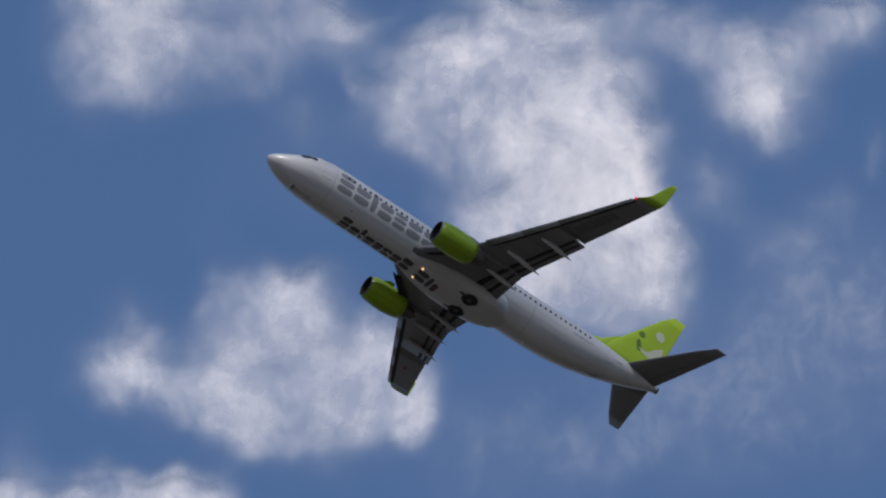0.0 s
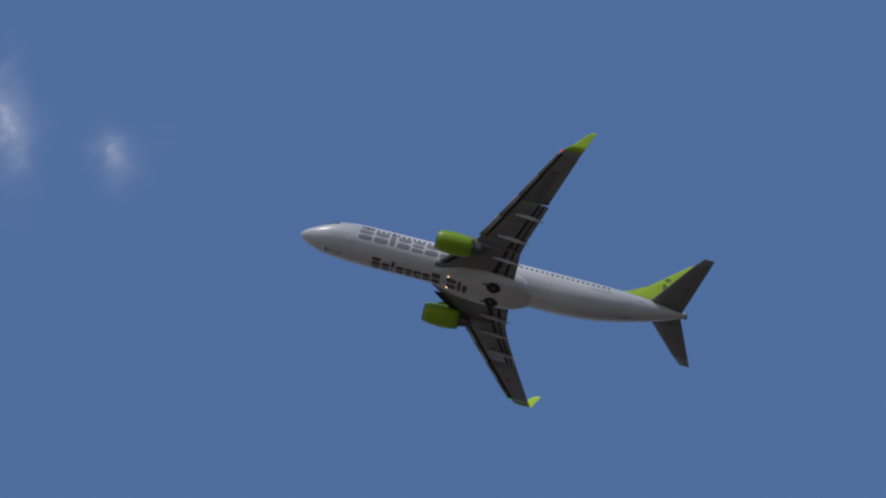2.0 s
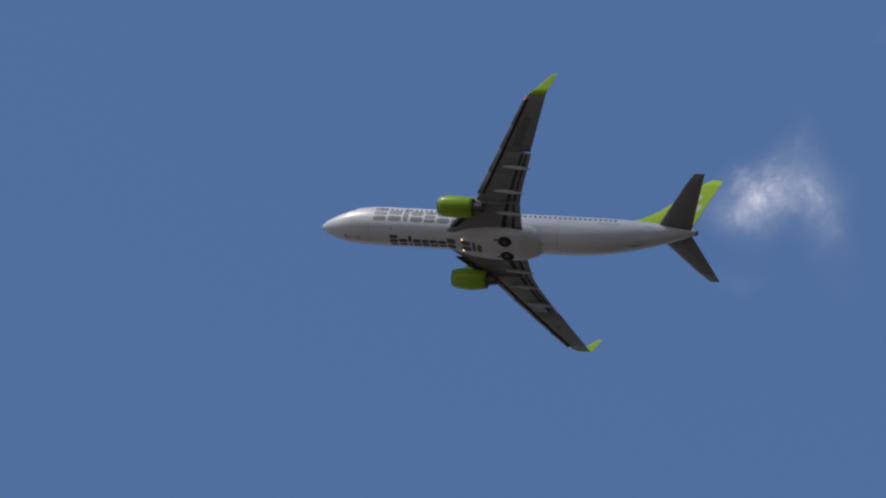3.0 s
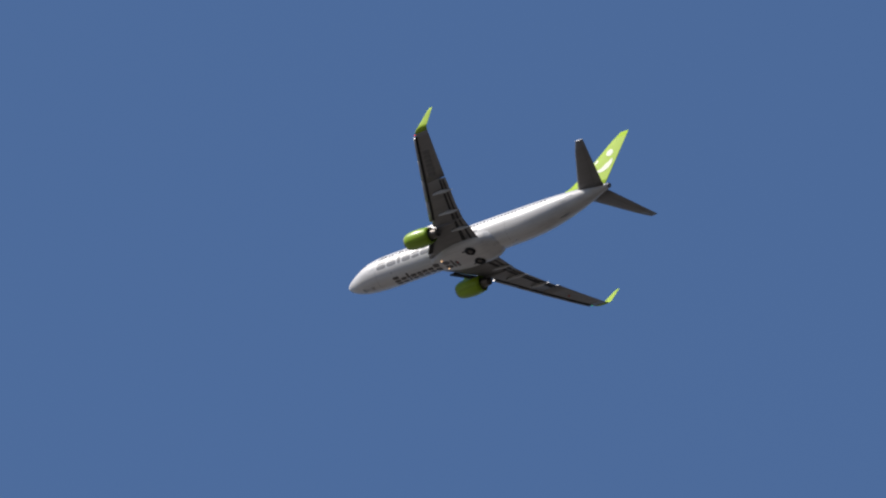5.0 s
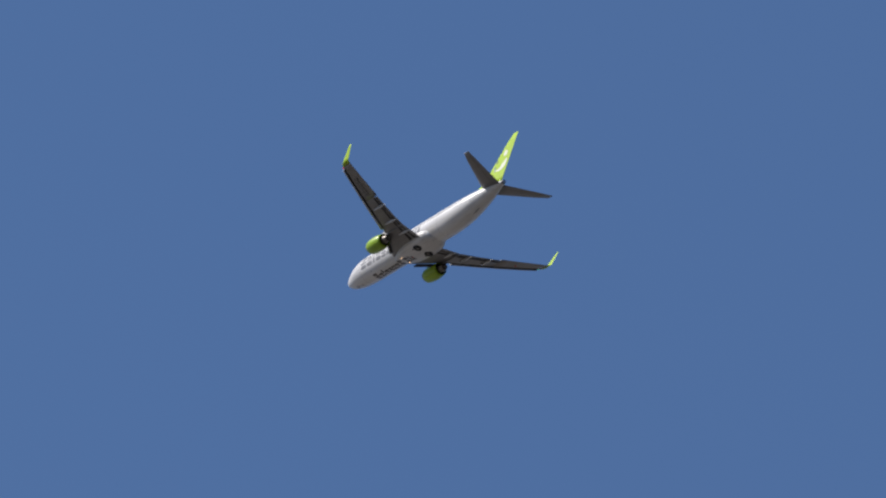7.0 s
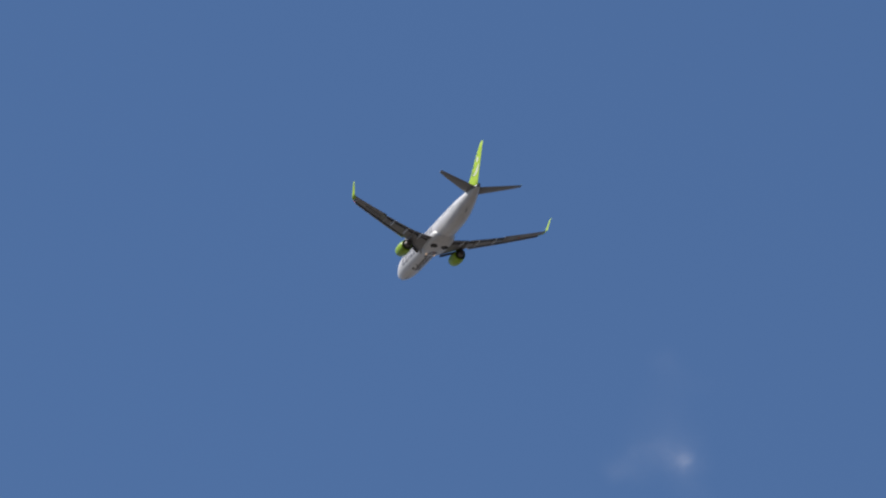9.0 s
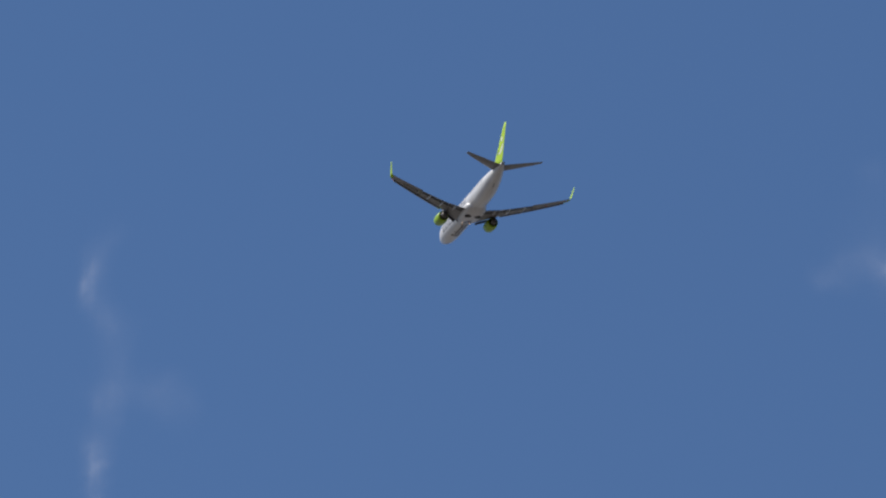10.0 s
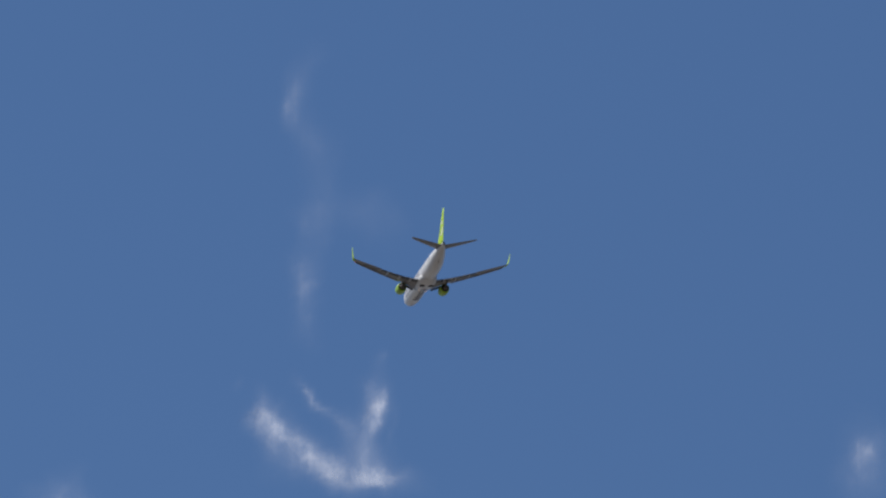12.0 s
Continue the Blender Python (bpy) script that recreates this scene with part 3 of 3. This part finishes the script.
        while s < 30.1:
            part("cabin_window", on_skin(s, s + 0.25, side * 101, side * 110.5, 0.012, 2, 2, corner=0.35), CABIN, plane)
            s += 0.508
    # tail cone exhaust, aerials, nose-leg doors, beacon, vent glints
    part("exhaust_outlet", loft(revolve([(37.98, 0.30), (38.12, 0.27), (38.12, 0.2), (37.9, 0.18)], 24, (0, 0, 1.36))), HOT, plane, "dark auxiliary exhaust outlet")
    for s, tall in ((9.4, 0.38), (11.9, 0.3), (25.2, 0.34)):
        z = keel_z(s, 0)
        part("blade_aerial", loft([[Vector((X(s + u + k * 0.16), y, z + 0.02 - k * tall)) for u, y in ((0, 0), (0.1, 0.022), (0.34 - 0.14 * k, 0), (0.1, -0.022))] for k in (0, 1)]), WHITE, plane)
    for side in (1, -1):
        part("nose_leg_door", belly_plate(2.5, 4.3, side * 1, side * 9), BELLY, plane)
    part("nose_door_gap", belly_plate(2.6, 3.3, -9, 9), FADED, plane)
    bm = bmesh.new()
    bmesh.ops.create_uvsphere(bm, u_segments=10, v_segments=6, radius=0.11, matrix=Matrix.Translation((X(16.9), 0, keel_z(16.9, 0) - 0.03)))
    part("beacon", bm, REDINK, plane, "small red beacon")
    for s in (5.25, 24.7):
        part("frame_seam", on_skin(s, s + 0.025, -118, 118, 0.003, ns=1, na=32, corner=0), SEAM, plane)
    # small vent domes whose pale colour stands in for bright glints
    for s, y in ((21.5, 1.45), (22.5, 0.35), (22.4, -0.9)):
        bm = bmesh.new()
        bmesh.ops.create_uvsphere(bm, u_segments=10, v_segments=6, radius=0.09, matrix=Matrix.Translation((X(s), y, keel_z(s, y))) @ Matrix.Diagonal((1.8, 1, 0.6, 1)))
        part("vent_glint", bm, PALE, plane)
    part("tail_bumper", loft([[Vector((X(s), y, keel_z(s, 0) + z)) for y, z in ((-w, 0.03), (w, 0.03), (w * 0.6, -d), (-w * 0.6, -d))] for s, w, d in ((31.5, 0.05, 0.02), (32.3, 0.11, 0.16), (32.9, 0.05, 0.02))]), SEAM, plane)
    return plane


airliner = make_aircraft()


# ---- clouds ----
def cloud_material():
    """Vapour that thins into shreds: folded billows at several sizes over the cloud's own thickness, with relief for the light."""
    m = bpy.data.materials.new("cloud_vapour")
    m.use_nodes = True
    n, l = m.node_tree.nodes, m.node_tree.links
    n.clear()
    out = n.new("ShaderNodeOutputMaterial")
    co, thick = n.new("ShaderNodeAttribute"), n.new("ShaderNodeAttribute")
    co.attribute_name, thick.attribute_name = "billow", "thickness"

    def maths(op, a, b=0.0):
        q = n.new("ShaderNodeMath")
        q.operation = op
        for i, v in enumerate((a, b)):
            if isinstance(v, (int, float)):
                q.inputs[i].default_value = v
            else:
                l.new(v, q.inputs[i])
        return q.outputs[0]

    def vectors(op, a, b):
        q = n.new("ShaderNodeVectorMath")
        q.operation = op
        for i, v in enumerate((a, b)):
            if isinstance(v, tuple):
                q.inputs[i].default_value = v
            else:
                l.new(v, q.inputs[i])
        return q.outputs[0]

    def cells(at, scale, detail, rough, lacunarity=2.1):
        t = n.new("ShaderNodeTexNoise")
        t.inputs["Scale"].default_value, t.inputs["Detail"].default_value = scale, detail
        t.inputs["Roughness"].default_value, t.inputs["Lacunarity"].default_value = rough, lacunarity
        l.new(at, t.inputs["Vector"])
        return t

    def fold(at, scale, reach):
        swirl = cells(at, scale, 2, 0.5).outputs["Color"]
        shift = vectors("MULTIPLY", vectors("SUBTRACT", swirl, (0.5, 0.5, 0.5)), (reach, reach, reach))
        return vectors("ADD", at, shift)

    folded = fold(fold(co.outputs["Vector"], 0.018, 34), 0.06, 9)
    billow = cells(folded, 0.017, 9, 0.56).outputs[0]
    shred = cells(vectors("MULTIPLY", folded, (1.0, 0.55, 1.0)), 0.06, 6, 0.55).outputs[0]
    wave = maths("ADD", maths("MULTIPLY", maths("SUBTRACT", billow, 0.5), 4.4), maths("MULTIPLY", maths("SUBTRACT", shred, 0.5), 1.9))
    held = n.new("ShaderNodeMapRange")
    held.interpolation_type = "SMOOTHSTEP"
    held.inputs[1].default_value, held.inputs[2].default_value = 0.02, 0.6
    l.new(thick.outputs["Fac"], held.inputs[0])
    body = maths("MULTIPLY", held.outputs[0], maths("ADD", maths("MULTIPLY", thick.outputs["Fac"], 0.9), maths("MULTIPLY", wave, maths("ADD", 0.3, maths("MULTIPLY", thick.outputs["Fac"], 0.62)))))
    ramp = n.new("ShaderNodeMapRange")
    ramp.inputs[1].default_value, ramp.inputs[2].default_value = 0.05, 2.5
    ramp.inputs[3].default_value, ramp.inputs[4].default_value = 0.0, 0.60
    ramp.interpolation_type = "SMOOTHSTEP"
    l.new(body, ramp.inputs[0])
    haze = n.new("ShaderNodeMapRange")
    haze.interpolation_type = "SMOOTHSTEP"
    haze.inputs[1].default_value, haze.inputs[2].default_value = 0.02, 1.2
    haze.inputs[4].default_value = 0.13
    l.new(thick.outputs["Fac"], haze.inputs[0])
    cover = maths("ADD", ramp.outputs[0], haze.outputs[0])
    relief = n.new("ShaderNodeBump")
    relief.inputs["Strength"].default_value, relief.inputs["Distance"].default_value = 0.45, 12.0
    l.new(cells(folded, 0.020, 3, 0.5).outputs[0], relief.inputs["Height"])
    clear, through_light, back = n.new("ShaderNodeBsdfTransparent"), n.new("ShaderNodeBsdfTranslucent"), n.new("ShaderNodeBsdfDiffuse")
    for k in (through_light, back):
        k.inputs[0].default_value = (0.90, 0.89, 0.90, 1)
        l.new(relief.outputs[0], k.inputs["Normal"])
    both, total = n.new("ShaderNodeMixShader"), n.new("ShaderNodeMixShader")
    both.inputs[0].default_value = 0.25
    l.new(through_light.outputs[0], both.inputs[1])
    l.new(back.outputs[0], both.inputs[2])
    l.new(cover, total.inputs[0])
    l.new(clear.outputs[0], total.inputs[1])
    l.new(both.outputs[0], total.inputs[2])
    l.new(total.outputs[0], out.inputs[0])
    return m


VAPOUR = cloud_material()


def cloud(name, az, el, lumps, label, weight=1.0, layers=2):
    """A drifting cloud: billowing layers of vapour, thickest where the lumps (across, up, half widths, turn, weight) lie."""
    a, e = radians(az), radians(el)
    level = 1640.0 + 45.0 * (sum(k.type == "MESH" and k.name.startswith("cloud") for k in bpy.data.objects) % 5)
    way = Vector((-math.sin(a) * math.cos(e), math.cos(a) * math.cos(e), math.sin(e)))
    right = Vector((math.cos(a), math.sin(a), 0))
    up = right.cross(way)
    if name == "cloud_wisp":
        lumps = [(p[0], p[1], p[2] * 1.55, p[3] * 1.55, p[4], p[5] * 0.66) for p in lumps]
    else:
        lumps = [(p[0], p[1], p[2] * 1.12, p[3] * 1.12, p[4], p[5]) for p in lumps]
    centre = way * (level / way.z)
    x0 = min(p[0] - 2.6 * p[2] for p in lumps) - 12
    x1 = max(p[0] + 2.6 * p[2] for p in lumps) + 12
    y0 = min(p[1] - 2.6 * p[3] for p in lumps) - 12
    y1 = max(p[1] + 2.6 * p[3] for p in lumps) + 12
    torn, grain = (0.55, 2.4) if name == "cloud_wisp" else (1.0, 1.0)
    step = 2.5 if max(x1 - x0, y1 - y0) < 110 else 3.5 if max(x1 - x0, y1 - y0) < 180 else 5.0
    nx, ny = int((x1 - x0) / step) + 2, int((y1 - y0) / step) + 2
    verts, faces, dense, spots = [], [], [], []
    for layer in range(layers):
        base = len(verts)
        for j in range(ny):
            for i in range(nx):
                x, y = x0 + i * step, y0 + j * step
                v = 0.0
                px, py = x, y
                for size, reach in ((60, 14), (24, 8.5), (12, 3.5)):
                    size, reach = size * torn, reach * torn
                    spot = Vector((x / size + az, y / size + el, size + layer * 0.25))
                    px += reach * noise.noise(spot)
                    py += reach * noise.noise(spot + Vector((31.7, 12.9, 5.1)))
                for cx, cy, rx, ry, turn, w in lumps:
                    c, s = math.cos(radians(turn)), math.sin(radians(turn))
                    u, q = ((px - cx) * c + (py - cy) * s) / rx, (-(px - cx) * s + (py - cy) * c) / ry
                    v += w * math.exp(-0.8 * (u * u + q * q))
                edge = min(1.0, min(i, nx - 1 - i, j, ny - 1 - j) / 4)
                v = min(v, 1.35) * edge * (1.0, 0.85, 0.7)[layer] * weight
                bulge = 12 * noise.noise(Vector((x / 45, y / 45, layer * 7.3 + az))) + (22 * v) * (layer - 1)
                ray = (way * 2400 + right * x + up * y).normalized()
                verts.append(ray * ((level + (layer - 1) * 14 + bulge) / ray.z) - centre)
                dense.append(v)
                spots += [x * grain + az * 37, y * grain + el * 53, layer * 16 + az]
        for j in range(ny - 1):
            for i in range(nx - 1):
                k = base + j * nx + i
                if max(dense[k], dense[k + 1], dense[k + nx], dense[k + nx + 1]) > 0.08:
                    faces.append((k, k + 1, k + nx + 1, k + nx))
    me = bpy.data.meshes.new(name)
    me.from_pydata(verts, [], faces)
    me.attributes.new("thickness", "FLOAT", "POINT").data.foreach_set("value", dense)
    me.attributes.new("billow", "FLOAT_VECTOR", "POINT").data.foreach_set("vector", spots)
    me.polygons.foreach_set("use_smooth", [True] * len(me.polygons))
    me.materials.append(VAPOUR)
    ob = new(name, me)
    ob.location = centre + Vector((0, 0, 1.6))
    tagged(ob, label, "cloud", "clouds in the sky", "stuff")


cloud("cloud", -38.94, 40.89, [(-65, 62, 20, 16, 0, 0.75), (-88, 33, 16, 23, -20, 0.65), (-32, 62, 36, 26, 0, 0.8), (-52, 20, 29, 26, 0, 0.6), (-3, 36, 29, 36, 0, 0.9), (16, 3, 33, 36, 0, 1.1), (29, -36, 29, 36, 0, 1.3), (12, -66, 39, 23, 0, 1.0), (38, -82, 26, 20, 0, 0.8), (-20, -33, 29, 20, 0, 0.65), (55, 9, 13, 29, 0, 0.55), (-104, 43, 7, 6, 0, 0.6), (-9, 85, 29, 13, 0, 0.7), (61, -53, 16, 36, 0, 0.5)],
      "bright white cumulus cloud with ragged translucent edges")
cloud("cloud", -42.7, 41.81, [(-73, 30, 26, 20, 0, 0.5), (-31, 31, 29, 20, -10, 0.6), (16, -4, 16, 23, 0, 0.75), (34, 24, 29, 16, 10, 0.65), (60, 39, 23, 13, 0, 0.7), (-10, -13, 20, 16, 0, 0.4), (19, -37, 7, 10, 0, 0.5), (-9, -55, 16, 20, 0, 0.3), (35, -18, 16, 20, 0, 0.35), (-29, -64, 16, 13, 0, 0.3), (24, -96, 13, 8, -20, 0.32), (1, -103, 10, 5, 0, 0.32), (75, -46, 7, 16, 0, 0.4)],
      "thin torn white cloud with wispy gaps")
cloud("cloud", -33.77, 43.91, [(-58, 45, 7, 23, -12, 0.85), (-51, 68, 8, 20, -10, 0.7), (-71, 10, 13, 23, -25, 0.75), (-92, -5, 20, 15, 0, 0.75), (-99, -28, 15, 15, 0, 0.6), (-84, -51, 29, 29, 0, 0.85), (-57, -23, 26, 26, 0, 0.75), (-18, 37, 23, 16, 10, 0.5), (18, 35, 42, 20, 0, 0.75), (60, 43, 36, 16, 0, 0.8), (82, 13, 16, 13, 0, 0.7), (23, 2, 36, 20, 0, 0.75), (-11, -16, 33, 20, 0, 0.7), (34, -34, 20, 20, 0, 0.55), (-39, -60, 36, 16, 0, 0.5), (46, -67, 13, 13, 0, 0.45), (66, -58, 10, 8, 0, 0.4), (-79, -91, 29, 20, 0, 0.5), (-33, -83, 20, 13, 0, 0.35), (-9, -58, 26, 13, 0, 0.5), (3, 75, 65, 20, 0, 0.8)],
      "white torn cloud with one sharp bright edge", 0.88)
cloud("cloud", -34.06, 37.94, [(-91, -11, 16, 15, 0, 0.85), (-73, 6, 18, 18, 0, 0.75), (-45, -15, 33, 20, 0, 0.8), (-13, 9, 26, 20, 20, 0.75), (14, 49, 20, 11, 20, 0.7), (9, 30, 20, 20, 0, 0.75), (42, 5, 33, 23, 0, 0.95), (34, -21, 39, 20, 0, 0.85), (72, -10, 20, 20, 0, 0.8), (71, 23, 16, 16, 0, 0.6), (-15, -37, 29, 16, 0, 0.55), (41, -47, 23, 16, 0, 0.45), (-24, 38, 11, 8, 40, 0.4), (86, -26, 10, 13, 0, 0.5), (-30, 28, 8, 10, 0, 0.3)],
      "soft grey-white cumulus cloud, long and low", 0.74)
cloud("cloud", -32.04, 36.3, [(8, 0, 23, 10, 0, 0.85), (33, -3, 20, 11, 0, 0.85), (-22, -11, 29, 10, 0, 0.7), (-75, 2, 16, 18, 0, 0.6), (-61, -11, 23, 10, 0, 0.6), (8, -22, 52, 13, 0, 0.8)],
      "small low white cloud bank", 0.85)
cloud("cloud", -35.65, 40.71, [(-73, 57, 20, 13, 0, 0.4), (-33, 25, 13, 13, 0, 0.4), (-28, 77, 42, 15, 0, 0.36), (-53, 41, 26, 20, 0, 0.3), (-119, 55, 20, 20, 0, 0.36), (-84, -35, 20, 20, 0, 0.22), (-73, -74, 13, 13, 0, 0.3), (-9, 88, 26, 13, 0, 0.4)],
      "broad thin veil of white cloud", 1.0, 1)
cloud("cloud", -41.83, 39.27, [(-2, 39, 20, 16, 0, 0.4), (37, 18, 20, 13, 0, 0.32), (-13, 72, 16, 20, 0, 0.35), (-24, -25, 20, 23, 0, 0.3), (65, 4, 20, 10, 0, 0.25)],
      "pale veil of thin cloud", 1.0, 1)
cloud("cloud", -41.27, 37.97, [(48, -12, 85, 55, 0, 0.5), (-99, -46, 72, 39, 0, 0.42), (93, 52, 52, 46, 0, 0.4), (-205, 135, 49, 36, 0, 0.35)],
      "wide smooth haze between the clouds", 1.0, 1)
cloud("cloud", -19.81, 38.08, [(1, 16, 32, 22, 0, 0.9), (36, -28, 35, 22, 0, 0.9), (-41, -15, 32, 26, 0, 0.9), (7, -9, 29, 19, 0, 0.8), (20, 36, 13, 16, 0, 0.6), (-25, 0, 19, 13, 0, 0.5)],
      "rounded bright white cumulus cloud")
cloud("cloud_wisp", -18.21, 49.77, [(-2, -4, 16, 5, 40, 0.55), (17, 12, 13, 8, 30, 0.5), (-22, -16, 16, 5, 15, 0.4), (7, 8, 6, 9, 0, 0.35)],
      "faint slanting wisp of white cloud")
cloud("cloud_wisp", -22.40, 48.13, [(6, 13, 4, 16, 40, 0.6), (-8, -2, 8, 8, 0, 0.3), (27, -18, 13, 13, 0, 0.45), (-24, 7, 9, 13, 0, 0.2)],
      "faint broken wisp of white cloud")
cloud("cloud_wisp", 0.94, 50.23, [(-29, -17, 9, 16, 0, 0.55), (-39, 0, 9, 13, 0, 0.4), (19, -4, 9, 7, 0, 0.5), (32, -18, 9, 9, 0, 0.5), (57, 8, 6, 3, 0, 0.3), (-40, 31, 6, 13, 0, 0.4)],
      "pair of faint white cloud wisps")
cloud("cloud_wisp", 2.56, 49.95, [(-10, 28, 9, 9, 0, 0.6), (-23, 19, 13, 8, 20, 0.6), (-39, 12, 14, 8, 0, 0.55), (-23, 1, 14, 11, 0, 0.65), (-55, 7, 11, 5, -15, 0.45), (-8, 11, 8, 11, 0, 0.6), (-42, -34, 13, 5, 0, 0.5), (19, -41, 11, 11, 0, 0.3), (84, -15, 16, 13, 0, 0.25), (100, 11, 13, 6, 0, 0.25)],
      "thin feathery white cloud wisp", 0.7)
cloud("cloud_wisp", 59.58, 32.37, [(-27, -17, 7, 6, -20, 0.5), (7, -15, 9, 7, 20, 0.5), (-10, -8, 9, 5, -30, 0.35), (-5, 4, 13, 13, 0, 0.35), (13, -36, 8, 9, 0, 0.3), (20, 30, 19, 8, 0, 0.2), (2, 43, 6, 6, 0, 0.3)],
      "small thin white cloud wisp", 0.72)
cloud("cloud_wisp", 71.92, 30.71, [(-5, 73, 5, 10, -20, 0.36), (-9, 45, 5, 13, 0, 0.28), (-4, -32, 5, 13, 0, 0.28), (-12, 57, 3, 9, 0, 0.3), (-10, 55, 6, 9, 0, 0.4), (2, 32, 9, 6, 0, 0.3), (3, 10, 9, 13, 0, 0.45), (-7, -12, 4, 8, 0, 0.35), (36, -17, 9, 9, 0, 0.4), (20, -9, 13, 6, 0, 0.25), (-10, -45, 5, 8, 30, 0.45), (-3, -60, 5, 9, 10, 0.42), (-4, -78, 8, 9, 0, 0.3), (5, -19, 4, 9, 0, 0.3)],
      "long faint upright trail of cloud wisps", 0.8)
cloud("cloud_wisp", 71.70, 27.47, [(-38, 11, 5, 6, 0, 0.95), (-32, 4, 5, 6, 30, 1.05), (-23, -6, 5, 7, 30, 1.1), (-13, -17, 7, 7, 40, 1.1), (0, -25, 9, 5, 0, 0.85), (6, 4, 4, 7, 0, 0.75), (28, 20, 5, 7, 20, 1), (24, 9, 4, 5, 0, 0.9), (19, -3, 6, 8, 0, 1.05), (21, -18, 7, 7, 0, 1), (27, 40, 2, 3, 0, 0.7), (-14, 23, 3, 5, 30, 0.9), (-6, 13, 3, 5, 40, 0.8), (39, -2, 2, 7, 0, 0.45), (35, -28, 11, 5, 0, 0.95), (13, -33, 13, 4, 0, 0.95), (-52, 27, 3, 2, 0, 0.45), (-35, -18, 5, 6, 0, 0.25)],
      "ragged white cloud with thin curling edges", 0.7)
cloud("cloud_wisp", -23.56, 47.73, [(-16, 1, 9, 5, 20, 0.7), (22, 3, 7, 4, 0, 0.7), (-6, -5, 3, 5, 0, 0.5)],
      "thin torn tuft of white cloud")
cloud("cloud_wisp", -0.26, 52.33, [(-8, 0, 11, 4, 10, 0.7), (23, 2, 9, 3, 0, 0.7), (-15, -3, 5, 5, 0, 0.5)],
      "small thin strand of white cloud", 0.5)
cloud("cloud_wisp", 63.39, 26.86, [(-1, 9, 9, 13, 0, 0.6), (1, -9, 13, 13, 0, 0.4)],
      "small faint white cloud tuft", 0.8)
cloud("cloud_wisp", 75.84, 26.41, [(9, 4, 9, 8, 0, 0.5), (-9, -4, 9, 6, 0, 0.4)],
      "tiny faint white cloud tuft")
# unseen cumulus added on the sun's side, whose thin shade covers the flight's start
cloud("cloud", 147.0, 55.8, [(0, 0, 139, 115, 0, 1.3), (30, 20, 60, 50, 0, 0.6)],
      "unseen white cumulus added on the sunny side to shade the flight's start", 1.8)


# ---- what moves ----
FLIGHT = [(0, 154.14, 200.02, 207.31, 178.50, 11.17, -5.75), (0.25, 144.59, 217.34, 225.08, 179.43, 11.35, -5.27), (0.5, 136.19, 233.12, 244.13, 180.37, 11.53, -4.76), (0.75, 127.17, 248.76, 264.39, 180.57, 11.72, -4.24),
    (1, 116.05, 264.91, 285.70, 180.76, 11.90, -3.72), (1.5, 76.98, 264.31, 293.56, 181.11, 12.27, -2.77), (2, 37.87, 263.68, 301.36, 181.35, 12.62, -2.02), (2.5, -1.29, 263.02, 309.05, 181.47, 13.02, -1.58),
    (3, -40.50, 262.33, 316.65, 181.52, 13.44, -1.36), (3.5, -79.73, 261.62, 324.26, 181.46, 13.80, -1.19), (4, -118.94, 260.92, 331.95, 181.28, 13.98, -0.87), (4.5, -158.12, 260.14, 339.76, 180.93, 13.95, -0.29),
    (5, -197.29, 259.30, 347.65, 180.44, 13.74, 0.45), (5.5, -236.49, 258.56, 355.56, 179.87, 13.47, 1.13), (6, -275.77, 258.03, 363.41, 179.25, 13.23, 1.56), (6.5, -315.16, 257.72, 371.22, 178.57, 13.02, 1.69),
    (7, -354.63, 257.56, 379.00, 177.82, 12.81, 1.63), (7.5, -394.15, 257.62, 386.74, 177.04, 12.60, 1.40), (8, -433.68, 257.98, 394.45, 176.31, 12.41, 1.04), (8.5, -473.27, 258.68, 402.11, 175.59, 12.26, 0.46),
    (9, -512.89, 259.66, 409.73, 174.88, 12.13, -0.30), (9.5, -552.51, 260.89, 417.31, 174.22, 12.01, -1.13), (10, -592.06, 262.33, 424.85, 173.66, 11.87, -1.86), (10.5, -631.51, 264.08, 432.34, 173.26, 11.71, -2.46),
    (11, -670.89, 266.10, 439.77, 172.97, 11.54, -3.01), (11.5, -710.25, 268.24, 447.19, 172.73, 11.37, -3.54), (12, -749.62, 270.33, 454.62, 172.46, 11.20, -4.08)]


def motions():
    walk(airliner, [(t, pose(x, y, z, bank, -nose_up, heading)) for t, x, y, z, heading, nose_up, bank in FLIGHT])


motions()
